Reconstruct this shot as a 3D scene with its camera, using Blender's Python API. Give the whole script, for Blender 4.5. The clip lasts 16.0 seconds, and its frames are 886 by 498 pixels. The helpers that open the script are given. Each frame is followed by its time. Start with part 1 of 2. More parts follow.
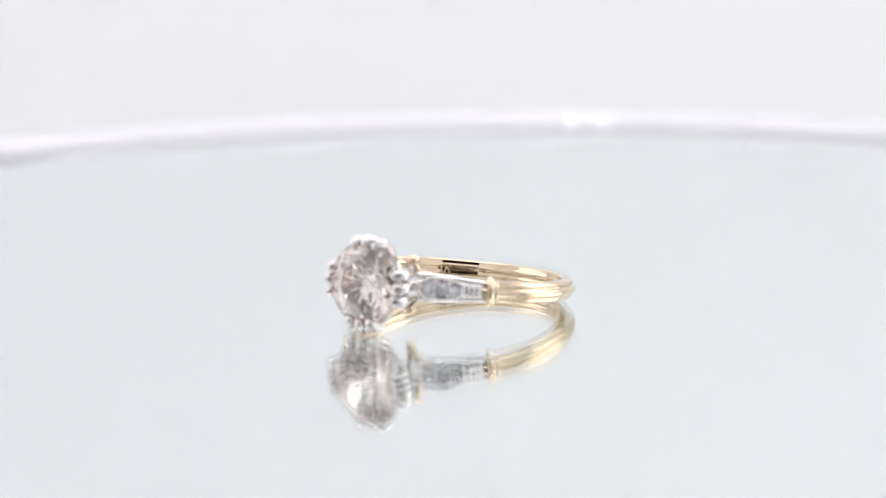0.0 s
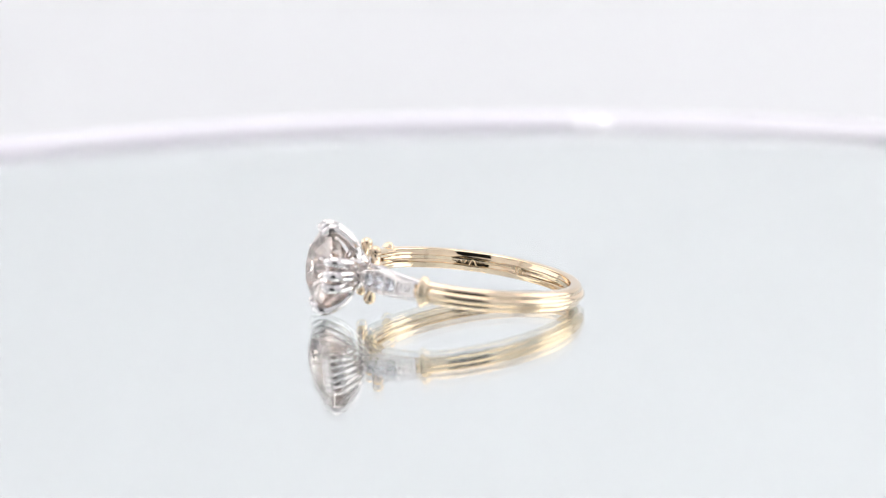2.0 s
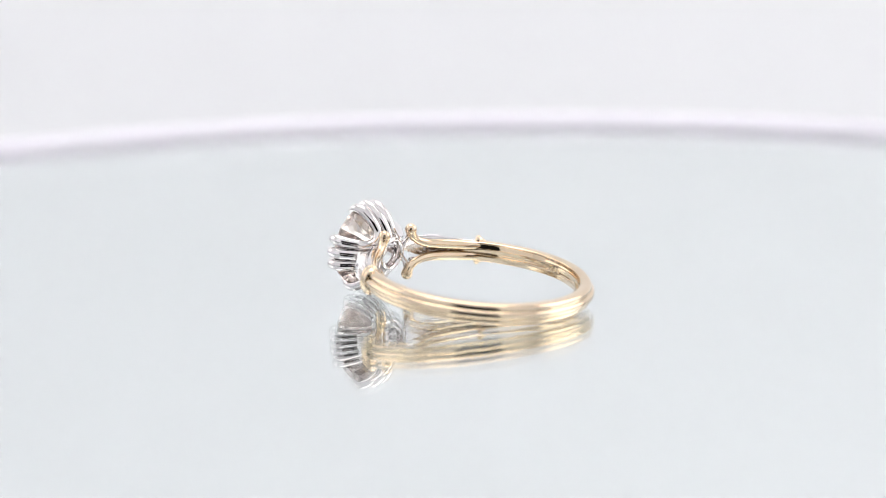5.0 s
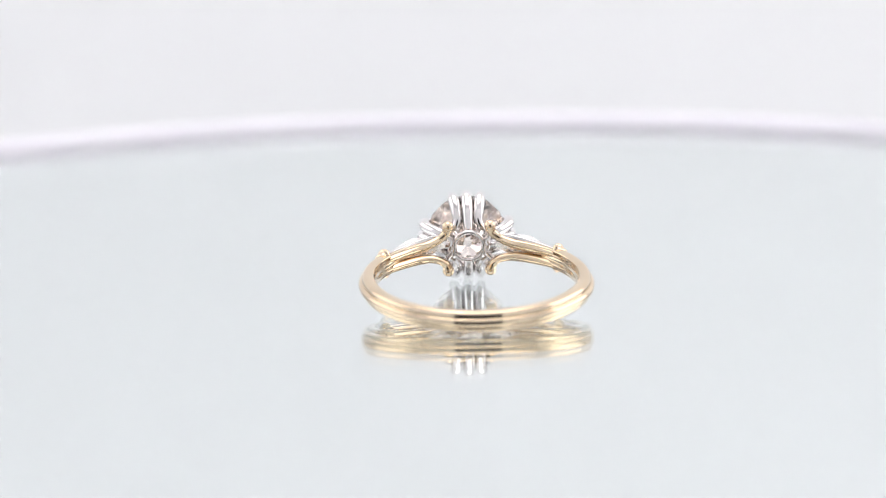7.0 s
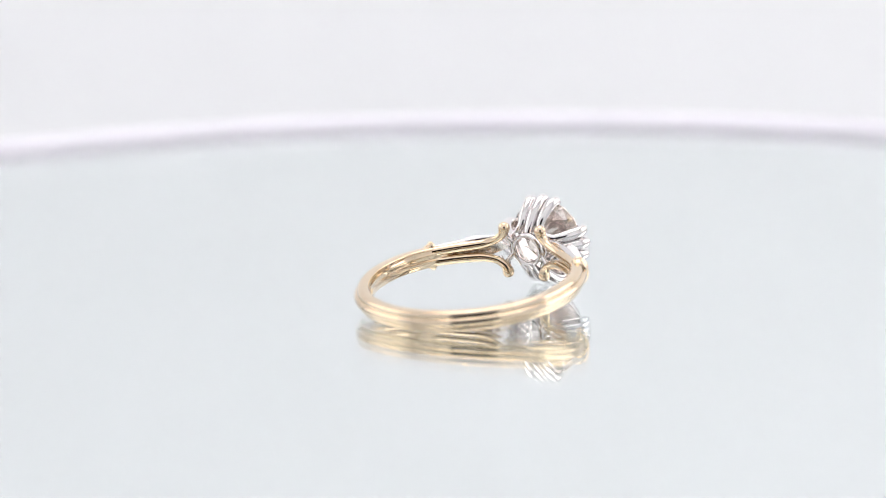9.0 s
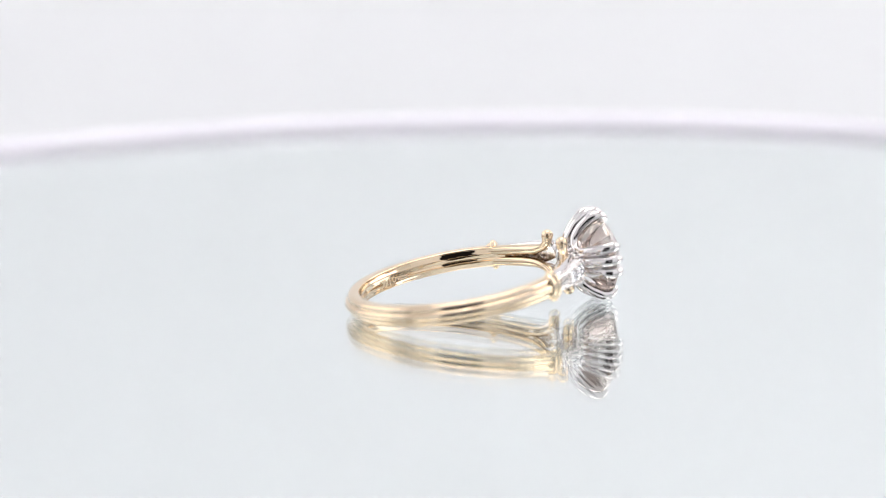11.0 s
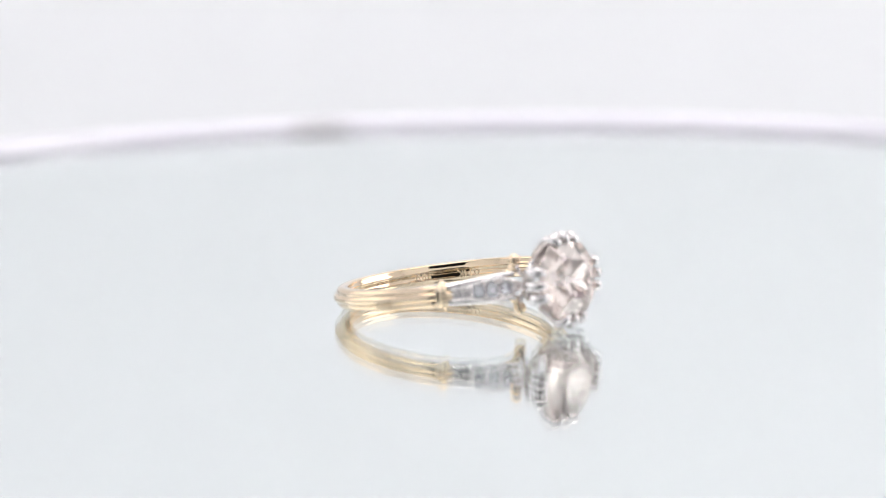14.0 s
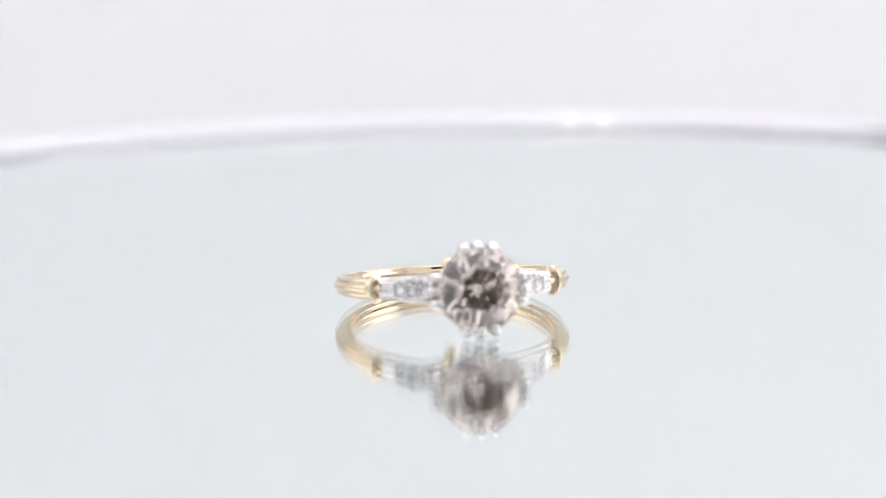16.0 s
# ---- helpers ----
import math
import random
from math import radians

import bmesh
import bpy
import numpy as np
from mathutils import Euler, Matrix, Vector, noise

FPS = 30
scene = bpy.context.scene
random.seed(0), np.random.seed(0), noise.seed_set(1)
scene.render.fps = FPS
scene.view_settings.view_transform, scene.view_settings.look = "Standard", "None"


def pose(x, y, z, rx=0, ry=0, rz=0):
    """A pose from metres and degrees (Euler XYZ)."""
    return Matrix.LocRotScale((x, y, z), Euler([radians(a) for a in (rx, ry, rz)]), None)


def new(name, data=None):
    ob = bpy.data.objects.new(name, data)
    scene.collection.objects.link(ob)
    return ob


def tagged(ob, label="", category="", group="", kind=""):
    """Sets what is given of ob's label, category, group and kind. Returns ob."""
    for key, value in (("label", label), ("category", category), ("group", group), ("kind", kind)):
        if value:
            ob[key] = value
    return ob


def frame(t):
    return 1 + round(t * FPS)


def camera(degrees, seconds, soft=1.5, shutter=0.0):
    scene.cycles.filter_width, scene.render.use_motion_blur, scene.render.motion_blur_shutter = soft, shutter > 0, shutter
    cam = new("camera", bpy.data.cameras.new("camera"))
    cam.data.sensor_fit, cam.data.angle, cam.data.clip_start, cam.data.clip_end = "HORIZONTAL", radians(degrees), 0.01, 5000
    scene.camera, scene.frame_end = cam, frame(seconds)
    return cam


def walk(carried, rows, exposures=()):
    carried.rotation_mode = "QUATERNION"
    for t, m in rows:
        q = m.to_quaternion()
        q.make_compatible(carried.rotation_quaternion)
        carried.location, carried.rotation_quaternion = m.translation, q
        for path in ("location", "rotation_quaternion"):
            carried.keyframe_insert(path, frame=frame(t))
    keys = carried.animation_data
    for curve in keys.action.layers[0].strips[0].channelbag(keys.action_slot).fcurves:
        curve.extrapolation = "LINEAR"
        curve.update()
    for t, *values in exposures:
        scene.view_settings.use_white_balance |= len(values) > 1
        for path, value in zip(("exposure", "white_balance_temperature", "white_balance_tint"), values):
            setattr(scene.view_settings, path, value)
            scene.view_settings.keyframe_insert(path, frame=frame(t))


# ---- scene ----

MM = 0.001

# ---- camera: a macro lens on a stand, in front of the turntable ----
cam = camera(13.891, 16.0, soft=0.72)
PAN, PITCH, ROLL = 0.333, 11.217, -1.0
EYE = Vector((0.0, -0.31220, 0.06720))
cam_pose = Matrix.Translation(EYE) @ pose(0, 0, 0, 0, 0, PAN) @ pose(0, 0, 0, 90 - PITCH) @ pose(0, 0, 0, 0, 0, ROLL)
walk(cam, [(0.0, cam_pose), (16.0, cam_pose)],
     exposures=[(0.0, -0.11), (1.0, -0.09), (3.0, -0.07), (4.0, -0.12), (8.0, -0.11), (12.0, -0.09), (15.0, -0.08), (16.0, -0.12)])
cam.data.dof.use_dof = True
cam.data.dof.focus_distance = 0.3245
cam.data.dof.aperture_fstop = 21.0

# ---- light: a white light tent with three glowing diffusers, open to a dim room behind the camera ----
world = bpy.data.worlds.new("dim_room")
world.use_nodes = True
world.node_tree.nodes["Background"].inputs[0].default_value = (0.55, 0.56, 0.60, 1)
world.node_tree.nodes["Background"].inputs[1].default_value = 0.02
scene.world = world
scene.cycles.max_bounces, scene.cycles.transmission_bounces, scene.cycles.glossy_bounces = 28, 24, 12
TOP_GLOW, LEFT_GLOW, RIGHT_GLOW, GLINT_GLOW = 2.75, 1.10, 2.2, 11.0


# ---- materials ----
def material(name):
    m = bpy.data.materials.new(name)
    m.use_nodes = True
    t = m.node_tree
    return m, t, t.nodes["Principled BSDF"]


def link(t, a, out, b, inp):
    t.links.new(a.outputs[out], b.inputs[inp])


def noise_node(t, scale, detail=4.0, rough=0.5, space="Object"):
    c = t.nodes.new("ShaderNodeTexCoord")
    n = t.nodes.new("ShaderNodeTexNoise")
    n.inputs["Scale"].default_value, n.inputs["Detail"].default_value, n.inputs["Roughness"].default_value = scale, detail, rough
    link(t, c, space, n, "Vector")
    return n


def span(t, source, out, lo, hi, a, b):
    r = t.nodes.new("ShaderNodeMapRange")
    r.inputs["From Min"].default_value, r.inputs["From Max"].default_value = lo, hi
    r.inputs["To Min"].default_value, r.inputs["To Max"].default_value = a, b
    link(t, source, out, r, "Value")
    return r


def mixed(t, source, out, a, b):
    m = t.nodes.new("ShaderNodeMix")
    m.data_type = "RGBA"
    link(t, source, out, m, "Factor")
    m.inputs["A"].default_value, m.inputs["B"].default_value = (*a, 1), (*b, 1)
    return m


def bumped(t, bsdf, source, out, strength, distance):
    b = t.nodes.new("ShaderNodeBump")
    b.inputs["Strength"].default_value, b.inputs["Distance"].default_value = strength, distance
    link(t, source, out, b, "Height")
    link(t, b, "Normal", bsdf, "Normal")


def polished_metal(name, a, b, rough_lo, rough_hi):
    """Polished precious metal: slight alloy mottling, buffing marks and faint waviness."""
    m, t, p = material(name)
    p.inputs["Metallic"].default_value = 1.0
    tone = noise_node(t, 400, 3)
    c = mixed(t, span(t, tone, "Fac", 0.35, 0.65, 0, 1), "Result", a, b)
    link(t, c, "Result", p, "Base Color")
    fine = noise_node(t, 2500, 5, 0.6)
    link(t, span(t, fine, "Fac", 0.3, 0.7, rough_lo, rough_hi), "Result", p, "Roughness")
    wave = noise_node(t, 900, 3, 0.55)
    bumped(t, p, wave, "Fac", 0.10, 0.00006)
    return m


PAVE_GOLD = polished_metal("white_gold_cut_floor", (0.96, 0.92, 0.90), (0.92, 0.88, 0.86), 0.16, 0.32)
GOLD = polished_metal("yellow_gold", (0.775, 0.63, 0.46), (0.735, 0.59, 0.42), 0.03, 0.08)
SATIN_GOLD = polished_metal("satin_yellow_gold", (0.79, 0.65, 0.475), (0.745, 0.60, 0.43), 0.14, 0.26)
STAMPED_GOLD = polished_metal("stamped_yellow_gold", (0.86, 0.74, 0.56), (0.82, 0.69, 0.51), 0.42, 0.58)
WHITE_GOLD = polished_metal("white_gold", (0.72, 0.692, 0.686), (0.67, 0.642, 0.638), 0.03, 0.08)


def gem_material(name, tint, ior):
    m, t, p = material(name)
    t.nodes.remove(p)
    g = t.nodes.new("ShaderNodeBsdfGlass")
    g.inputs["Color"].default_value = (*tint, 1)
    g.inputs["Roughness"].default_value = 0.0
    g.inputs["IOR"].default_value = ior
    link(t, g, 0, t.nodes["Material Output"], "Surface")
    return m


CHAMPAGNE = gem_material("champagne_diamond", (0.985, 0.953, 0.936), 2.42)
DIAMOND = gem_material("white_diamond", (0.99, 0.99, 1.0), 2.42)
SLAB_GLASS = gem_material("clear_glass", (0.985, 0.995, 0.99), 1.5)


def silver_material():
    m, t, p = material("mirror_silver")
    p.inputs["Metallic"].default_value = 1.0
    p.inputs["Base Color"].default_value = (0.875, 0.895, 0.902, 1)
    haze = noise_node(t, 60, 4)
    link(t, span(t, haze, "Fac", 0.4, 0.8, 0.0, 0.012), "Result", p, "Roughness")
    return m


SILVER = silver_material()


def plastic_material(name, a, b, rough, glow_through=0.0):
    m, t, p = material(name)
    n = noise_node(t, 70, 5)
    link(t, mixed(t, span(t, n, "Fac", 0.3, 0.7, 0, 1), "Result", a, b), "Result", p, "Base Color")
    fine = noise_node(t, 900, 3)
    link(t, span(t, fine, "Fac", 0.3, 0.7, rough - 0.06, rough + 0.06), "Result", p, "Roughness")
    bumped(t, p, fine, "Fac", 0.06, 0.0001)
    # slightly translucent, as white plastic is
    p.inputs["Subsurface Weight"].default_value = glow_through
    p.inputs["Subsurface Radius"].default_value = (1.0, 0.95, 1.0)
    p.inputs["Subsurface Scale"].default_value = 0.003
    return m


LILAC_PLASTIC = plastic_material("lilac_white_plastic", (0.725, 0.708, 0.768), (0.745, 0.728, 0.785), 0.5, 0.9)
GROUND_EDGE = plastic_material("ground_glass_edge", (0.78, 0.775, 0.80), (0.81, 0.805, 0.83), 0.5, 0.9)
WHITE_PLASTIC = plastic_material("white_plastic", (0.80, 0.80, 0.82), (0.77, 0.77, 0.80), 0.4)
# rim-coloured gloss for the added strip that carries the rim's glints
GLINT_STRIP, _, _glint_strip = material("glossy_glint_strip")
_glint_strip.inputs["Base Color"].default_value = (0.72, 0.702, 0.762, 1)
_glint_strip.inputs["Roughness"].default_value = 0.015
_glint_strip.inputs["IOR"].default_value = 1.6
SMUDGE = plastic_material("grey_grime", (0.50, 0.48, 0.51), (0.62, 0.60, 0.63), 0.7)


def fabric_material(name, a, b):
    m, t, p = material(name)
    n = noise_node(t, 6, 5)
    link(t, mixed(t, span(t, n, "Fac", 0.3, 0.7, 0, 1), "Result", a, b), "Result", p, "Base Color")
    p.inputs["Roughness"].default_value = 0.9
    weave = noise_node(t, 1500, 2)
    bumped(t, p, weave, "Fac", 0.15, 0.0002)
    return m


TENT = fabric_material("white_tent_fabric", (0.848, 0.855, 0.870), (0.823, 0.830, 0.848))


def glow_material(name, colour, strength):
    m, t, p = material(name)
    p.inputs["Base Color"].default_value = (0.8, 0.8, 0.8, 1)
    n = noise_node(t, 9, 3)
    link(t, mixed(t, span(t, n, "Fac", 0.3, 0.7, 0, 1), "Result", colour, tuple(0.96 * c for c in colour)), "Result", p, "Emission Color")
    p.inputs["Emission Strength"].default_value = strength
    return m


TOP_LIGHT = glow_material("top_diffuser_glow", (1.000, 0.973, 0.954), TOP_GLOW)
LEFT_LIGHT = glow_material("left_diffuser_glow", (0.985, 0.973, 0.984), LEFT_GLOW)
RIGHT_LIGHT = glow_material("right_diffuser_glow", (1.000, 0.978, 0.974), RIGHT_GLOW)
GLINT_LIGHT = glow_material("glint_lamp_glow", (1.000, 0.978, 0.954), GLINT_GLOW)


# ---- mesh helpers: shapes are drawn in millimetres ----
def finish(name, bm, mats, parent=None, label="", smooth=True, unit=MM):
    bmesh.ops.recalc_face_normals(bm, faces=bm.faces)
    for f in bm.faces:
        f.smooth = smooth and len(f.verts) <= 8
    me = bpy.data.meshes.new(name)
    bm.to_mesh(me)
    bm.free()
    me.transform(Matrix.Scale(unit, 4))
    for m in (mats if isinstance(mats, (list, tuple)) else [mats]):
        me.materials.append(m)
    ob = new(name, me)
    if parent:
        ob.parent = parent
    if label:
        tagged(ob, label)
    return ob


def part(name, bm, mat, parent, label="", smooth=True):
    return finish(name, bm, mat, parent, label, smooth)


def loft(bm, rings, closed=False, caps=True):
    """Skin over rings of equally many points."""
    rows = [[bm.verts.new(p) for p in ring] for ring in rings]
    n = len(rows[0])
    pairs = list(zip(rows, rows[1:])) + ([(rows[-1], rows[0])] if closed else [])
    for a, b in pairs:
        for i in range(n):
            j = (i + 1) % n
            bm.faces.new((a[i], a[j], b[j], b[i]))
    if caps and not closed:
        bm.faces.new(rows[0][::-1])
        bm.faces.new(rows[-1])
    return rows


def spline(points, steps):
    """Catmull-Rom through points, (x, y, z, radius)."""
    pts = [np.array(p, float) for p in points]
    pts = [2 * pts[0] - pts[1]] + pts + [2 * pts[-1] - pts[-2]]
    out = []
    for k in range(1, len(pts) - 2):
        a, b, c, d = pts[k - 1:k + 3]
        for s in range(steps):
            t = s / steps
            out.append(0.5 * (2 * b + (c - a) * t + (2 * a - 5 * b + 4 * c - d) * t * t + (3 * b - a - 3 * c + d) * t ** 3))
    out.append(pts[-2])
    return out


def wire(bm, points, steps=6, sides=12, round_start=False, round_end=True):
    """A round wire of changing radius along a smooth curve, its ends rounded off."""
    path = spline(points, steps)
    pos = [Vector(p[:3]) for p in path]
    rad = [p[3] for p in path]
    tang = [(pos[min(i + 1, len(pos) - 1)] - pos[max(i - 1, 0)]).normalized() for i in range(len(pos))]
    side = tang[0].orthogonal().normalized()
    rings, frames = [], []
    for p, t in zip(pos, tang):
        side = (side - t * side.dot(t)).normalized()
        frames.append((p, t, side.copy(), t.cross(side)))
    def ring(f, r, off):
        p, t, a, b = f
        return [p + t * off + (a * math.cos(2 * math.pi * k / sides) + b * math.sin(2 * math.pi * k / sides)) * r for k in range(sides)]
    if round_start:
        for q in (80, 55, 28):
            rings.append(ring(frames[0], rad[0] * math.cos(radians(q)), -rad[0] * math.sin(radians(q))))
    for f, r in zip(frames, rad):
        rings.append(ring(f, r, 0))
    if round_end:
        for q in (28, 55, 80):
            rings.append(ring(frames[-1], rad[-1] * math.cos(radians(q)), rad[-1] * math.sin(radians(q))))
    loft(bm, rings)


def ball(bm, centre, r, sub=2):
    bmesh.ops.create_icosphere(bm, subdivisions=sub, radius=r, matrix=Matrix.Translation(centre))


def lathe(bm, profile, n=128):
    """Turn a closed profile of (radius, z) about the upright axis."""
    rings = []
    for k in range(n):
        a = 2 * math.pi * k / n
        rings.append([(r * math.cos(a), r * math.sin(a), z) for r, z in profile])
    loft(bm, rings, closed=True)


def box(bm, x0, x1, y0, y1, z0, z1, bevel=0.0):
    made = bmesh.ops.create_cube(bm, size=1, matrix=Matrix.Translation(((x0 + x1) / 2, (y0 + y1) / 2, (z0 + z1) / 2)) @ Matrix.Diagonal((x1 - x0, y1 - y0, z1 - z0, 1)))
    if bevel:
        es = list({e for v in made["verts"] for e in v.link_edges})
        bmesh.ops.bevel(bm, geom=es, offset=bevel, segments=2, affect="EDGES", profile=0.5)


# ---- the tent round the turntable ----
def setting_wall(name, mat, dims, label):
    bm = bmesh.new()
    box(bm, *dims)
    return tagged(finish(name, bm, mat, smooth=False), label, "wall", kind="structure")


def tent():
    setting_wall("tabletop", TENT, (-420, 420, -900, 345, -80, -60), "white seamless paper under the turntable")
    setting_wall("backdrop", TENT, (-420, 420, 330, 342, -59, 620), "plain white seamless backdrop, softly lit")
    setting_wall("wall_left", TENT, (-412, -400, -240, 329, -59, 620), "white translucent fabric tent side")
    setting_wall("wall_right", TENT, (400, 412, -240, 329, -59, 620), "white translucent fabric tent side")
    setting_wall("ceiling", TENT, (-420, 420, -240, 342, 621, 633), "white fabric tent roof")
    # the front, with an opening for the lens
    bm = bmesh.new()
    box(bm, -399, -100, -240, -230, -59, 620)
    box(bm, 100, 399, -240, -230, -59, 620)
    box(bm, -99.9, 99.9, -240, -230, 165, 620)
    box(bm, -99.9, 99.9, -240, -230, -59, 5)
    tagged(finish("wall_front", bm, TENT, smooth=False), "white tent front with an opening for the lens", "wall", kind="structure")


def light_panel(name, mat, dims, label):
    """A shallow housing with a glowing diffuser."""
    x0, x1, y0, y1, z0, z1 = dims
    root = tagged(new("light_panel"), label, "lamp", group="diffuser lamps of the tent")
    root.location = ((x0 + x1) / 2 * MM, (y0 + y1) / 2 * MM, (z0 + z1) / 2 * MM)
    dx, dy, dz = (x1 - x0) / 2, (y1 - y0) / 2, (z1 - z0) / 2
    bm = bmesh.new()
    box(bm, -dx, dx, -dy, dy, -dz, dz, bevel=1.5)
    part("diffuser", bm, mat, root, "glowing white diffuser", smooth=False)
    thin = min(range(3), key=lambda k: (dx, dy, dz)[k])
    bm = bmesh.new()
    e = 8.0
    if thin == 2:
        for a in (-1, 1):
            box(bm, -dx - e, dx + e, a * (dy + e / 2) - e / 2 + a * 0.2, a * (dy + e / 2) + e / 2 + a * 0.2, -dz - 1, dz + 1)
            box(bm, a * (dx + e / 2) - e / 2 + a * 0.2, a * (dx + e / 2) + e / 2 + a * 0.2, -dy, dy, -dz - 1, dz + 1)
    else:
        for a in (-1, 1):
            box(bm, -dx - 1, dx + 1, -dy - e, dy + e, a * (dz + e / 2) - e / 2 + a * 0.2, a * (dz + e / 2) + e / 2 + a * 0.2)
            box(bm, -dx - 1, dx + 1, a * (dy + e / 2) - e / 2 + a * 0.2, a * (dy + e / 2) + e / 2 + a * 0.2, -dz, dz)
    part("frame", bm, WHITE_PLASTIC, root, "white plastic frame", smooth=False)
    return root


def glint_lamp(x):
    """A slim unseen strip of light under the tent roof, added for the rim's glints."""
    root = tagged(new("glint_lamp"), "slim unseen strip lamp added for the glints on the rim", "lamp", group="strip lamps of the tent roof")
    root.location = (x * MM, 0.07, 0.595)
    bm = bmesh.new()
    box(bm, -2.6, 2.6, -110, 110, -2.0, 0.4, bevel=0.8)
    part("diffuser", bm, GLINT_LIGHT, root, "glowing white diffuser", smooth=False)
    bm = bmesh.new()
    box(bm, -3.4, 3.4, -113, 113, 0.6, 4.6, bevel=0.5)
    part("housing", bm, WHITE_PLASTIC, root, "", smooth=False)


def lights():
    light_panel("top", TOP_LIGHT, (-230, 230, -110, 300, 600, 616), "wide glowing diffuser lamp under the tent roof")
    light_panel("left", LEFT_LIGHT, (-398, -386, -80, 280, 80, 440), "glowing diffuser lamp on the tent side")
    light_panel("right", RIGHT_LIGHT, (386, 398, -80, 280, 80, 440), "glowing diffuser lamp on the tent side")
    # two added strips, placed so their reflections fall as glints on the rim
    for x in (-57, -73):
        glint_lamp(x)


# ---- the turntable and its mirror ----
MIRROR_R, MARK = 97.4, 140.19


def turntable():
    root = tagged(new("turntable"), "round white plastic turntable, slowly turning, with a lilac-white rim", "turntable")
    bm = bmesh.new()
    lathe(bm, [(0.01, -1.7), (MIRROR_R + 3.3, -1.7), (MIRROR_R + 3.3, -9), (MIRROR_R + 0.5, -12), (0.01, -12)], 160)
    part("platter", bm, WHITE_PLASTIC, root, "", smooth=False)
    # a low rim that slopes up from the mirror's edge
    r0 = MIRROR_R + 0.35
    bm = bmesh.new()
    lathe(bm, [(r0, -1.6), (r0, -0.1), (r0 + 1.3, 1.2), (r0 + 1.6, 1.36), (r0 + 2.1, 1.4), (r0 + 2.6, 1.2), (r0 + 2.8, 0.8), (r0 + 2.8, -1.6)], 240)
    part("rim", bm, LILAC_PLASTIC, root, "lilac-white moulded plastic rim")
    # a glossy strip added on the slope to catch the lamps' glints, slightly wavy
    bm = bmesh.new()
    rings = []
    for k in range(301):
        a = radians(155 + 95 * k / 300)
        lift = 0.03 + 0.006 * math.sin(k * 0.124) + 0.002 * math.sin(k * 0.33 + 1)
        rings.append([(rr * math.cos(a), rr * math.sin(a), z) for rr, z in
                      ((r0 - 0.02 - lift, 0.02), (r0 + 1.2 - lift, 1.2 + lift), (r0 + 1.24, 1.14), (r0 + 0.04, -0.06))])
    loft(bm, rings)
    part("glint_strip", bm, GLINT_STRIP, root, "glossy strip added on the rim to catch glints", smooth=False)
    # a smudge of grime on the slope, with soft ends
    bm = bmesh.new()
    rings = []
    for k in range(25):
        q = k / 24
        a = radians(MARK + 4.4 * (q - 0.5))
        g = math.sin(math.pi * q) ** 0.8
        h0, h1 = 0.55 - 0.5 * g, 0.6 + 0.62 * g
        rings.append([(rr * math.cos(a), rr * math.sin(a), z) for rr, z in
                      ((r0 + h0 + 0.08, h0), (r0 + h1 + 0.08, h1), (r0 + h1 + 0.08, h1 - 0.1), (r0 + h0 + 0.08, h0 - 0.1))])
    loft(bm, rings)
    part("grime", bm, SMUDGE, root, "grey smudge of grime on the rim")
    bm = bmesh.new()
    lathe(bm, [(0.01, -12.2), (60, -12.2), (60, -59.5), (0.01, -59.5)], 96)
    # the foot stands still in its look: it is round
    part("foot", bm, WHITE_PLASTIC, root, "", smooth=False)
    return root


def mirror():
    bm = bmesh.new()
    n = 200
    def row(r, z):
        return [bm.verts.new((r * math.cos(2 * math.pi * k / n), r * math.sin(2 * math.pi * k / n), z)) for k in range(n)]
    a, b, c = row(MIRROR_R - 0.4, 0.0), row(MIRROR_R, -0.4), row(MIRROR_R, -1.5)
    bm.faces.new(a)
    for p, q in ((a, b), (b, c)):
        for i in range(n):
            bm.faces.new((p[i], p[(i + 1) % n], q[(i + 1) % n], q[i]))
    back = bm.faces.new(c[::-1])
    back.material_index = 1
    for f in bm.faces:
        if len(f.verts) == 4:
            f.material_index = 2
    ob = finish("round_mirror", bm, [SLAB_GLASS, SILVER, GROUND_EDGE], smooth=False)
    return tagged(ob, "round glass mirror lying flat on the turntable", "mirror")


# ---- the ring; x runs to the stone, y across, z along the finger ----
COLLAR = 53.6


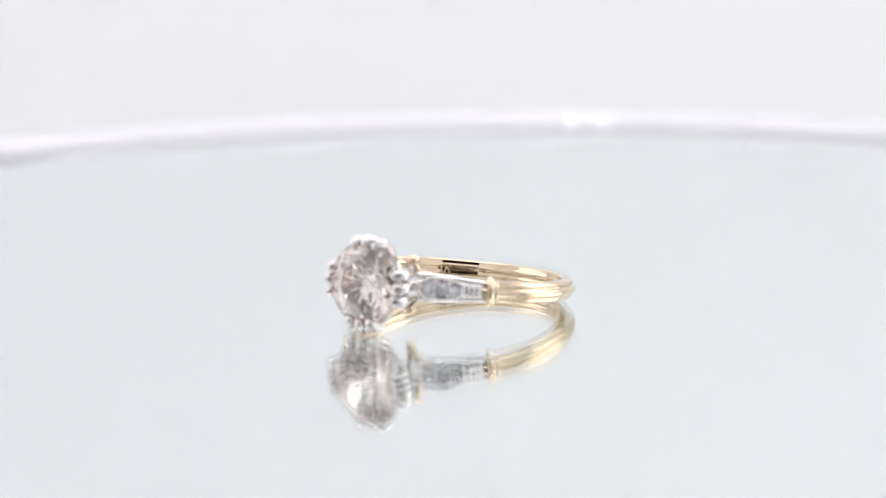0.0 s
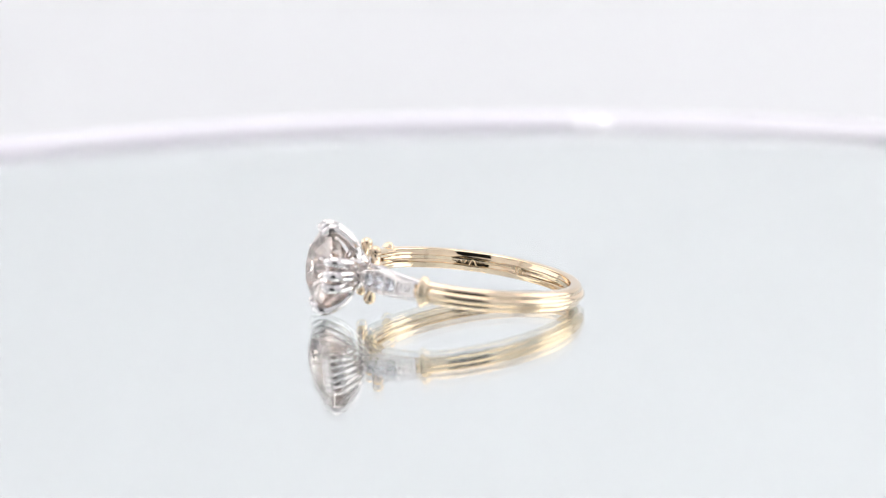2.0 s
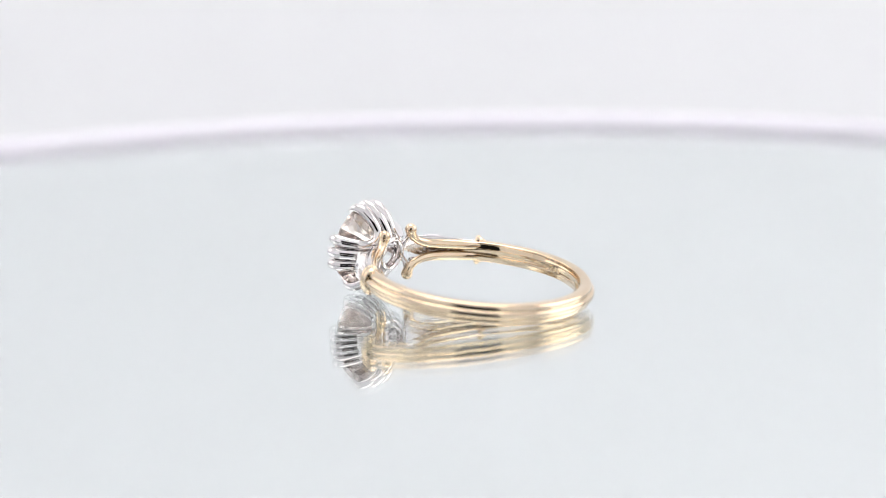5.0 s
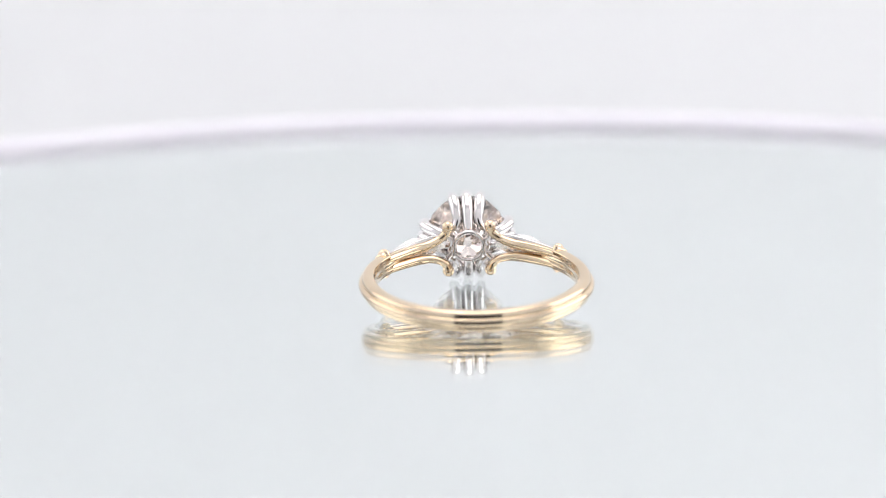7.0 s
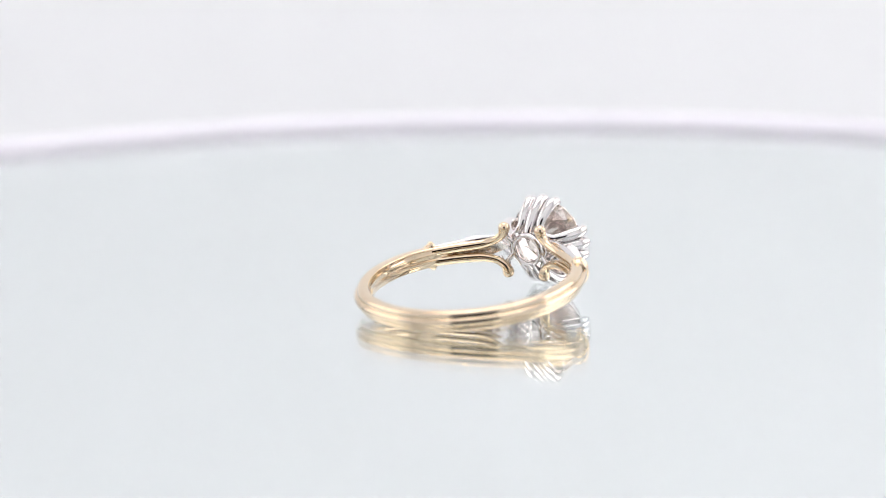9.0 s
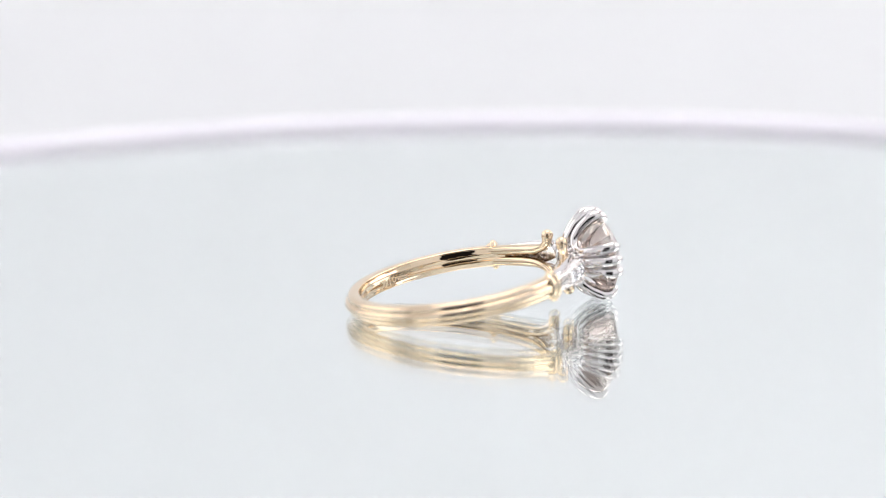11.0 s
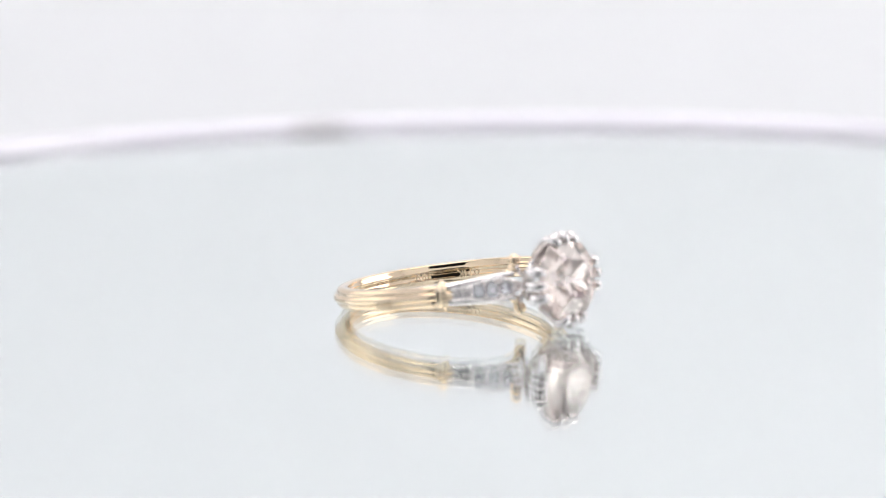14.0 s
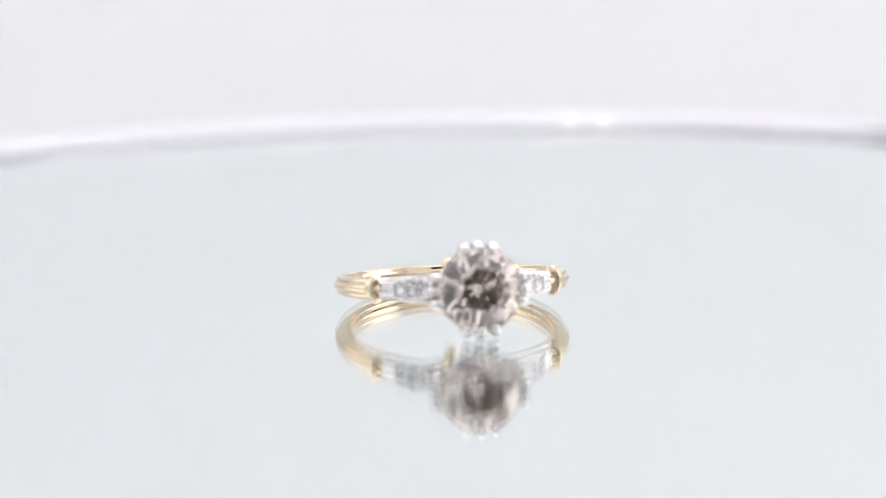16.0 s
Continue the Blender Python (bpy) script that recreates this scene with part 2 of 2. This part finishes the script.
def band(root):
    """A bold middle ridge between two lower rounded ones, nearly flat inside."""
    side = [(9.57 + 0.43 * math.cos(radians(q)), 0.50 + 0.43 * math.sin(radians(q))) for q in (-22, -10, 2, 14, 26, 38, 50, 62, 75, 88)]
    side += [(9.42, 0.932), (9.24, 0.925), (9.10, 0.91), (8.99, 0.87)]
    middle = [(9.88 + 0.42 * math.cos(radians(q)), 0.42 * math.sin(radians(q))) for q in range(-70, 71, 10)]
    prof = [(r, -w) for r, w in side[::-1]] + middle + side
    outer = len(prof)
    for k in range(31):
        w = 0.80 - 1.60 * k / 30
        prof.append((8.85 + 0.08 * abs(w / 0.80) ** 3.0 + 0.030 * math.cos(w * 9 + 0.4) + 0.004 * math.cos(w * 23 + 1), w))
    rings = []
    n = 240
    for k in range(n + 1):
        deg = COLLAR - 9 + (360 - 2 * COLLAR + 18) * k / n
        a = radians(deg)
        # past the collars the band draws in to meet the split arms
        past = max(0.0, COLLAR - deg, deg - (360 - COLLAR)) / 9
        g = 1 - 0.5 * past
        ring = []
        for q, (r, w) in enumerate(prof):
            # hand finishing leaves the inside faintly wavy
            if q >= outer:
                r += 0.004 * math.sin(a * 9 + w * 4) + 0.0015 * math.sin(a * 23 - w * 7)
            else:
                r += 0.006 * math.sin(a * 5 + w * 3)
            rr = 9.20 + (r - 9.20) * g
            # worn a little out of round
            slip = 0.20 * min(1.0, max(0.0, (0.3 - math.cos(a)) / 0.6))
            ring.append((rr * math.cos(a), rr * math.sin(a) - slip, w * g))
        rings.append(ring)
    bm = bmesh.new()
    loft(bm, rings)
    return part("band", bm, GOLD, root, "polished yellow gold band with three rounded ridges")


def collar(root, sign):
    """A turned bead with a lip where band and shoulder meet, drawn out to a knob above and below."""
    a = radians(COLLAR) * sign
    radial, tang = Vector((math.cos(a), math.sin(a), 0)), Vector((-math.sin(a), math.cos(a), 0)) * -sign
    rings = []
    for s, k, tip in ((-0.62, 0.74, 0), (-0.58, 0.83, 0.03), (-0.46, 0.87, 0.10), (-0.34, 0.87, 0.17), (-0.24, 0.85, 0.24), (-0.17, 0.85, 0.29), (-0.12, 0.90, 0.30), (-0.05, 0.97, 0.31),
                      (0.05, 1.01, 0.30), (0.16, 1.02, 0.27), (0.26, 1.00, 0.22), (0.34, 0.95, 0.16), (0.40, 0.87, 0.08), (0.43, 0.70, 0)):
        ring = []
        for j in range(36):
            q = 2 * math.pi * j / 36
            up = math.sin(q)
            rr = 9.58 + (0.96 if math.cos(q) > 0 else 0.60) * k * math.copysign(abs(math.cos(q)) ** 0.8, math.cos(q))
            z = (1.06 * k + tip * abs(up) ** 3) * math.copysign(abs(up) ** 0.8, up)
            ring.append(radial * rr + tang * s + Vector((0, 0, z)))
        rings.append(ring)
    bm = bmesh.new()
    loft(bm, rings)
    return part("collar", bm, SATIN_GOLD, root, "rounded yellow gold collar bead")


def rail(root, sv, sw):
    """One arm of the split shank, curling out into a ball."""
    bm = bmesh.new()
    wire(bm, [(5.25, 7.75 * sv, 0.46 * sw, 0.43), (6.6, 6.35 * sv, 0.50 * sw, 0.46), (7.7, 4.95 * sv, 0.54 * sw, 0.46), (8.28, 4.0 * sv, 0.60 * sw, 0.43),
              (8.62, 3.3 * sv, 0.76 * sw, 0.39), (8.88, 2.65 * sv, 1.03 * sw, 0.36), (9.04, 2.14 * sv, 1.44 * sw, 0.41), (9.10, 1.94 * sv, 1.84 * sw, 0.49)], steps=7, sides=16)
    ball(bm, (9.12, 1.90 * sv, 2.08 * sw), 0.54, 3)
    edge = bmesh.new()
    wire(edge, [(5.75, 7.75 * sv, 0.58 * sw, 0.32), (6.95, 6.5 * sv, 0.70 * sw, 0.32), (8.15, 5.0 * sv, 0.88 * sw, 0.31), (8.95, 3.8 * sv, 0.98 * sw, 0.29),
                (9.5, 2.8 * sv, 1.00 * sw, 0.24)], steps=6, sides=12)
    part("outer_arm", edge, WHITE_GOLD, root, "white gold outer edge of the split shank")
    return part("scroll_arm", bm, GOLD, root, "yellow gold split-shank arm ending in a ball")


HEAD_END, COLLAR_END = Vector((10.55, 2.35, 0)), Vector((6.45, 7.45, 0))


def panel_frame(s, sv):
    """Centre line of a shoulder panel from the head (0) to the collar (1), bulging outwards."""
    p = HEAD_END.lerp(COLLAR_END, s)
    d = (COLLAR_END - HEAD_END).normalized()
    n = Vector((d.y, -d.x, 0))
    p = p + n * (0.75 * math.sin(math.pi * min(1, s * 0.95)) ** 0.8)
    slope = 0.75 * math.pi / 6.5 * math.cos(math.pi * s)
    n = (n - d * slope).normalized()
    return Vector((p.x, p.y * sv, 0)), Vector((n.x, n.y * sv, 0)), Vector((d.x, d.y * sv, 0))


def panel_half(s):
    return float(np.interp(s, (0, 0.08, 0.2, 0.32, 0.44, 0.56, 0.68, 0.78, 1.0), (0.12, 0.36, 0.70, 0.96, 1.06, 0.98, 0.78, 0.65, 0.62)))


def brilliant(bm, centre, axis, across, radius, table=0.55, crown=0.33, depth=0.88, culet=0.06, girdle=0.05, lower=0.45):
    """A round brilliant: table, stars, bezels, girdle, pavilion and culet, each a flat facet."""
    up = axis.normalized()
    a0 = (across - up * across.dot(up)).normalized()
    b0 = up.cross(a0)
    def at(r, deg, h):
        q = radians(deg)
        return bm.verts.new(centre + (a0 * math.cos(q) + b0 * math.sin(q)) * r * radius + up * h * radius)
    t = [at(table, 45 * k, crown) for k in range(8)]
    m = [at(0.5 * (1 + table) * 1.0, 45 * k + 22.5, crown * 0.60) for k in range(8)]
    g = [at(1.0, 22.5 * k, girdle / 2) for k in range(16)]
    h = [at(1.0, 22.5 * k, -girdle / 2) for k in range(16)]
    l = [at(lower, 45 * k + 22.5, -depth * (1 - 0.924 * lower) / (1 - culet)) for k in range(8)]
    c = [at(culet, 45 * k, -depth) for k in range(8)]
    bm.faces.new(t)
    bm.faces.new(c[::-1])
    for k in range(8):
        n = (k + 1) % 8
        bm.faces.new((t[k], m[k], t[n]))
        bm.faces.new((t[k], m[k - 1], g[2 * k]))
        bm.faces.new((t[k], g[2 * k], m[k]))
        bm.faces.new((m[k], g[2 * k], g[2 * k + 1]))
        bm.faces.new((m[k], g[2 * k + 1], g[(2 * k + 2) % 16]))
        bm.faces.new((c[k], h[2 * k], l[k]))
        bm.faces.new((c[k], l[k - 1], h[2 * k]))
        bm.faces.new((c[k], l[k], c[n]))
        bm.faces.new((l[k], h[2 * k], h[2 * k + 1]))
        bm.faces.new((l[k], h[2 * k + 1], h[(2 * k + 2) % 16]))
    for k in range(16):
        n = (k + 1) % 16
        bm.faces.new((g[k], g[n], h[n], h[k]))


def shoulder(root, sv):
    """A leaf-shaped white gold panel with raised edges, set with three small stones."""
    rings = []
    n = 30
    for k in range(n + 1):
        s = k / n
        p, nrm, _ = panel_frame(s, sv)
        hw = panel_half(s)
        deep = 0.30 if 0.06 < s < 0.76 else 0.06
        edge = min(0.2, hw * 0.5)
        ring = []
        for w, d in ((-hw * 0.85, -0.72), (-hw, -0.40), (-hw, 0.0), (-hw + edge * 0.5, 0.05), (-hw + edge, 0.0), (-hw + edge * 1.1, -deep),
                     (hw - edge * 1.1, -deep), (hw - edge, 0.0), (hw - edge * 0.5, 0.05), (hw, 0.0), (hw, -0.40), (hw * 0.85, -0.72)):
            ring.append(p + nrm * d + Vector((0, 0, w)))
        rings.append(ring)
    bm = bmesh.new()
    loft(bm, rings)
    bm.faces.ensure_lookup_table()
    for k in range(n):
        for i in (4, 5, 6):
            bm.faces[k * 12 + i].material_index = 1
    panel = part("shoulder_panel", bm, [PAVE_GOLD, PAVE_GOLD], root, "white gold leaf-shaped shoulder panel", smooth=False)
    # milled edge beads and the grains that hold the stones
    bm = bmesh.new()
    for k in range(27):
        s = 0.03 + 0.92 * k / 26
        p, nrm, _ = panel_frame(s, sv)
        for side in (-1, 1):
            ball(bm, p + nrm * 0.04 + Vector((0, 0, side * (panel_half(s) - 0.11))), 0.105, 1)
    for s in (0.19, 0.375, 0.565, 0.745):
        p, nrm, _ = panel_frame(s, sv)
        off = 0.56 * panel_half(s)
        for side in (-1, 1):
            ball(bm, p + nrm * 0.0 + Vector((0, 0, side * off)), 0.2, 2)
            ball(bm, p + nrm * 0.02 + Vector((0, 0, side * off * 0.25)), 0.13, 2)
    tagged(part("milgrain_edge", bm, PAVE_GOLD, panel, "tiny white gold beads along the panel"), kind="stuff")
    # small steps between stones and collar
    for k in range(3):
        p, nrm, d = panel_frame(0.80 + 0.065 * k, sv)
        bm = bmesh.new()
        rings = []
        for q, r in ((-0.09, 0.6), (-0.06, 1.0), (0.06, 1.0), (0.09, 0.6)):
            ring = []
            for w, h in ((-0.42, -0.2), (-0.42, -0.06), (-0.3, 0.02), (0.3, 0.02), (0.42, -0.06), (0.42, -0.2)):
                ring.append(p + d * q + nrm * (h * r if h > -0.15 else h) + Vector((0, 0, w * (0.9 + 0.1 * r))))
            rings.append(ring)
        loft(bm, rings)
        part("step", bm, PAVE_GOLD, panel)
    for s, r in ((0.285, 0.56), (0.47, 0.62), (0.655, 0.54)):
        p, nrm, d = panel_frame(s, sv)
        bm = bmesh.new()
        brilliant(bm, p + nrm * 0.06, nrm, d, r, depth=0.66, table=0.5, lower=0.62)
        # the drilled seat behind the stone
        seat = bmesh.new()
        a, b = d.normalized(), Vector((0, 0, 1))
        rings = []
        for k in range(20):
            q = 2 * math.pi * k / 20
            out = a * math.cos(q) + b * math.sin(q)
            rings.append([p - nrm * (0.72 + 0.08 * math.sin(w)) + out * (0.42 + 0.12 * math.cos(w)) for w in (0, 0.9, 1.8, 2.7, 3.6, 4.5, 5.4)])
        loft(seat, rings, closed=True)
        part("stone_seat", seat, PAVE_GOLD, panel)
        part("accent_stone", bm, DIAMOND, panel, "small round white diamond", smooth=False)


def polar(u, r, deg, rad):
    return (u, 1.02 * r * math.sin(radians(deg)), 0.945 * r * math.cos(radians(deg)), rad)


def head(root):
    """The white gold basket: base ring, four middle claws and four loops whose ends are the outer claws."""
    bm = bmesh.new()
    rings = []
    for k in range(48):
        a = 2 * math.pi * k / 48
        ring = []
        for j in range(14):
            b = 2 * math.pi * j / 14
            r = 1.33 + 0.23 * math.cos(b)
            ring.append((9.75 + 0.34 * math.sin(b), r * math.sin(a), r * math.cos(a)))
        rings.append(ring)
    loft(bm, rings, closed=True)
    basket = part("basket", bm, WHITE_GOLD, root, "white gold basket with a round base ring")
    for q in range(4):
        bm = bmesh.new()
        a = 90 * q
        wire(bm, [polar(9.95, 1.38, a, 0.38), polar(10.45, 2.05, a, 0.46), polar(11.2, 2.98, a, 0.51), polar(11.9, 3.50, a, 0.53),
                  polar(12.5, 3.85, a, 0.53), polar(13.10, 3.92, a, 0.49), polar(13.50, 3.64, a, 0.42)], steps=6, sides=16)
        part("claw", bm, WHITE_GOLD, basket, "white gold middle claw")
        bm = bmesh.new()
        half = [(13.48, 3.64, 18.0, 0.42), (13.10, 3.94, 18.0, 0.49), (12.5, 3.88, 17.4, 0.53), (11.9, 3.50, 17.6, 0.53), (11.2, 2.92, 19.5, 0.49), (10.75, 2.36, 23, 0.43), (10.5, 2.02, 33, 0.38)]
        pts = [polar(u, r, a + d, w) for u, r, d, w in half] + [polar(10.45, 1.92, a + 45, 0.36)] + [polar(u, r, a + 90 - d, w) for u, r, d, w in half[::-1]]
        wire(bm, pts, steps=6, sides=14, round_start=True)
        part("claw_loop", bm, WHITE_GOLD, basket, "white gold loop ending in two claws")
        # a short post that carries the loop on the base ring
        bm = bmesh.new()
        wire(bm, [polar(9.8, 1.24, a + 45, 0.26), polar(10.1, 1.55, a + 45, 0.24), polar(10.42, 1.90, a + 45, 0.26)], steps=4, sides=10)
        part("post", bm, WHITE_GOLD, basket)
    for sv in (-1, 1):
        bm = bmesh.new()
        wire(bm, [(9.3, 1.95 * sv, 1.75, 0.22), (9.5, 2.0 * sv, 1.1, 0.25), (9.7, 1.58 * sv, 0.55, 0.25), (9.85, 1.66 * sv, 0.0, 0.3),
                  (9.7, 1.58 * sv, -0.55, 0.25), (9.5, 2.0 * sv, -1.1, 0.25), (9.3, 1.95 * sv, -1.75, 0.22)], steps=5, sides=12)
        wire(bm, [(9.85, 1.45 * sv, 0, 0.3), (10.2, 2.1 * sv, 0, 0.28), (10.6, 2.5 * sv, 0, 0.2)], steps=4, sides=12)
        part("bracket", bm, WHITE_GOLD, basket, "scrolled white gold bracket")


def centre_stone(root):
    bm = bmesh.new()
    brilliant(bm, Vector((13.20, 0, 0)), Vector((1, 0, 0)), Vector((0, math.cos(radians(11)), math.sin(radians(11)))), 3.62, table=0.50, crown=0.31, depth=0.785, culet=0.09, girdle=0.05, lower=0.70)
    return part("centre_stone", bm, CHAMPAGNE, root, "old-cut round champagne diamond, pale pinkish brown", smooth=False)


def hallmark(root):
    """Stamped marks inside the band: the gold content in figures, upside down, and worn signs too small to read."""
    curve = bpy.data.curves.new("figures", "FONT")
    curve.body, curve.size, curve.align_x, curve.align_y, curve.extrude, curve.offset = "14K", 0.84, "CENTER", "CENTER", 0.05, 0.014
    holder = bpy.data.objects.new("figures", curve)
    me = bpy.data.meshes.new_from_object(holder)
    bpy.data.objects.remove(holder)
    for v in me.vertices:
        a = radians(122.3) + v.co.x / 8.93
        r = 8.845 - v.co.z
        v.co = Vector((r * math.cos(a), r * math.sin(a) - 0.20, -0.16 - v.co.y)) * MM
    me.materials.append(STAMPED_GOLD)
    ob = new("stamped_figures", me)
    ob.parent = root
    tagged(ob, "stamped gold content mark reading 14K")
    # a small round stamp beside the figures
    bm = bmesh.new()
    rings = []
    for k in range(28):
        q = 2 * math.pi * k / 28
        ring = []
        for w, h in ((0.17, 0.06), (0.17, -0.05), (0.25, -0.05), (0.25, 0.06)):
            a = radians(115.4) + w * math.cos(q) / 8.93
            ring.append(((8.845 + h) * math.cos(a), (8.845 + h) * math.sin(a) - 0.20, -0.16 + w * math.sin(q)))
        rings.append(ring)
    loft(bm, rings, closed=True)
    part("stamped_mark", bm, STAMPED_GOLD, root, "small round stamped mark")
    for deg, tall in ((144.0, 0.20), (146.0, 0.32), (147.6, 0.26), (149.4, 0.32), (151.0, 0.18), (-96, 0.2), (-98.4, 0.3), (-100.6, 0.22), (-104, 0.3), (-106.5, 0.24), (-131.5, 0.28), (-133.5, 0.34), (-135.4, 0.24)):
        bm = bmesh.new()
        a = radians(deg)
        radial, tang = Vector((math.cos(a), math.sin(a), 0)), Vector((-math.sin(a), math.cos(a), 0))
        lean = 0.16 * math.sin(deg * 1.7)
        low = Vector((0, -0.19, -0.08 + 0.08 * math.sin(deg)))
        rings = []
        for h, g in ((8.90, 1.0), (8.835, 1.0), (8.82, 0.8)):
            rings.append([radial * h + low + tang * (x * g + lean * z / tall) + Vector((0, 0, z * g)) for x, z in ((-0.06, -tall), (0.06, -tall), (0.06, tall), (-0.06, tall))])
        loft(bm, rings)
        part("stamped_mark", bm, STAMPED_GOLD, root, "", smooth=False)


def diamond_ring():
    root = tagged(new("diamond_ring"), "yellow gold ring with a champagne diamond, lying on the mirror", "ring")
    band(root)
    for s in (1, -1):
        collar(root, s)
        shoulder(root, s)
        for w in (1, -1):
            rail(root, s, w)
    head(root)
    centre_stone(root)
    hallmark(root)
    return root


tent()
lights()
turntable_thing = turntable()
mirror_thing = mirror()
ring_thing = diamond_ring()

# ---- the turning ----
START, SPEED = 231.27, -19.43
TILT, LEAN, OX, OY, Z0 = 8.30, -0.40, -0.64, -0.936, 2.325


def heading(t):
    """Degrees to which the stone points; the turning stalls twice."""
    if t <= 3.78:
        return START + SPEED * t
    if t < 6.85:
        return float(np.interp(t, (3.78, 4.25, 6.25, 6.85), (157.3, 157.3, 119.2, 119.2)))
    return START + SPEED * t


def motions():
    times = [0, 0.5, 1, 1.5, 2, 2.5, 3, 3.5, 3.767, 4.0, 4.25, 4.75, 5.25, 5.75, 6.233, 6.5, 6.833, 6.867]
    times += [7.2 + 0.55 * k for k in range(16)] + [16.0]
    spin = [(t, pose(0, 0, 0, 0, 0, heading(t))) for t in times]
    walk(turntable_thing, spin)
    walk(mirror_thing, spin)
    lie = pose(OX * MM, OY * MM, Z0 * MM, 0, -TILT, 0) @ pose(0, 0, 0, LEAN)
    walk(ring_thing, [(t, m @ lie) for t, m in spin])


motions()
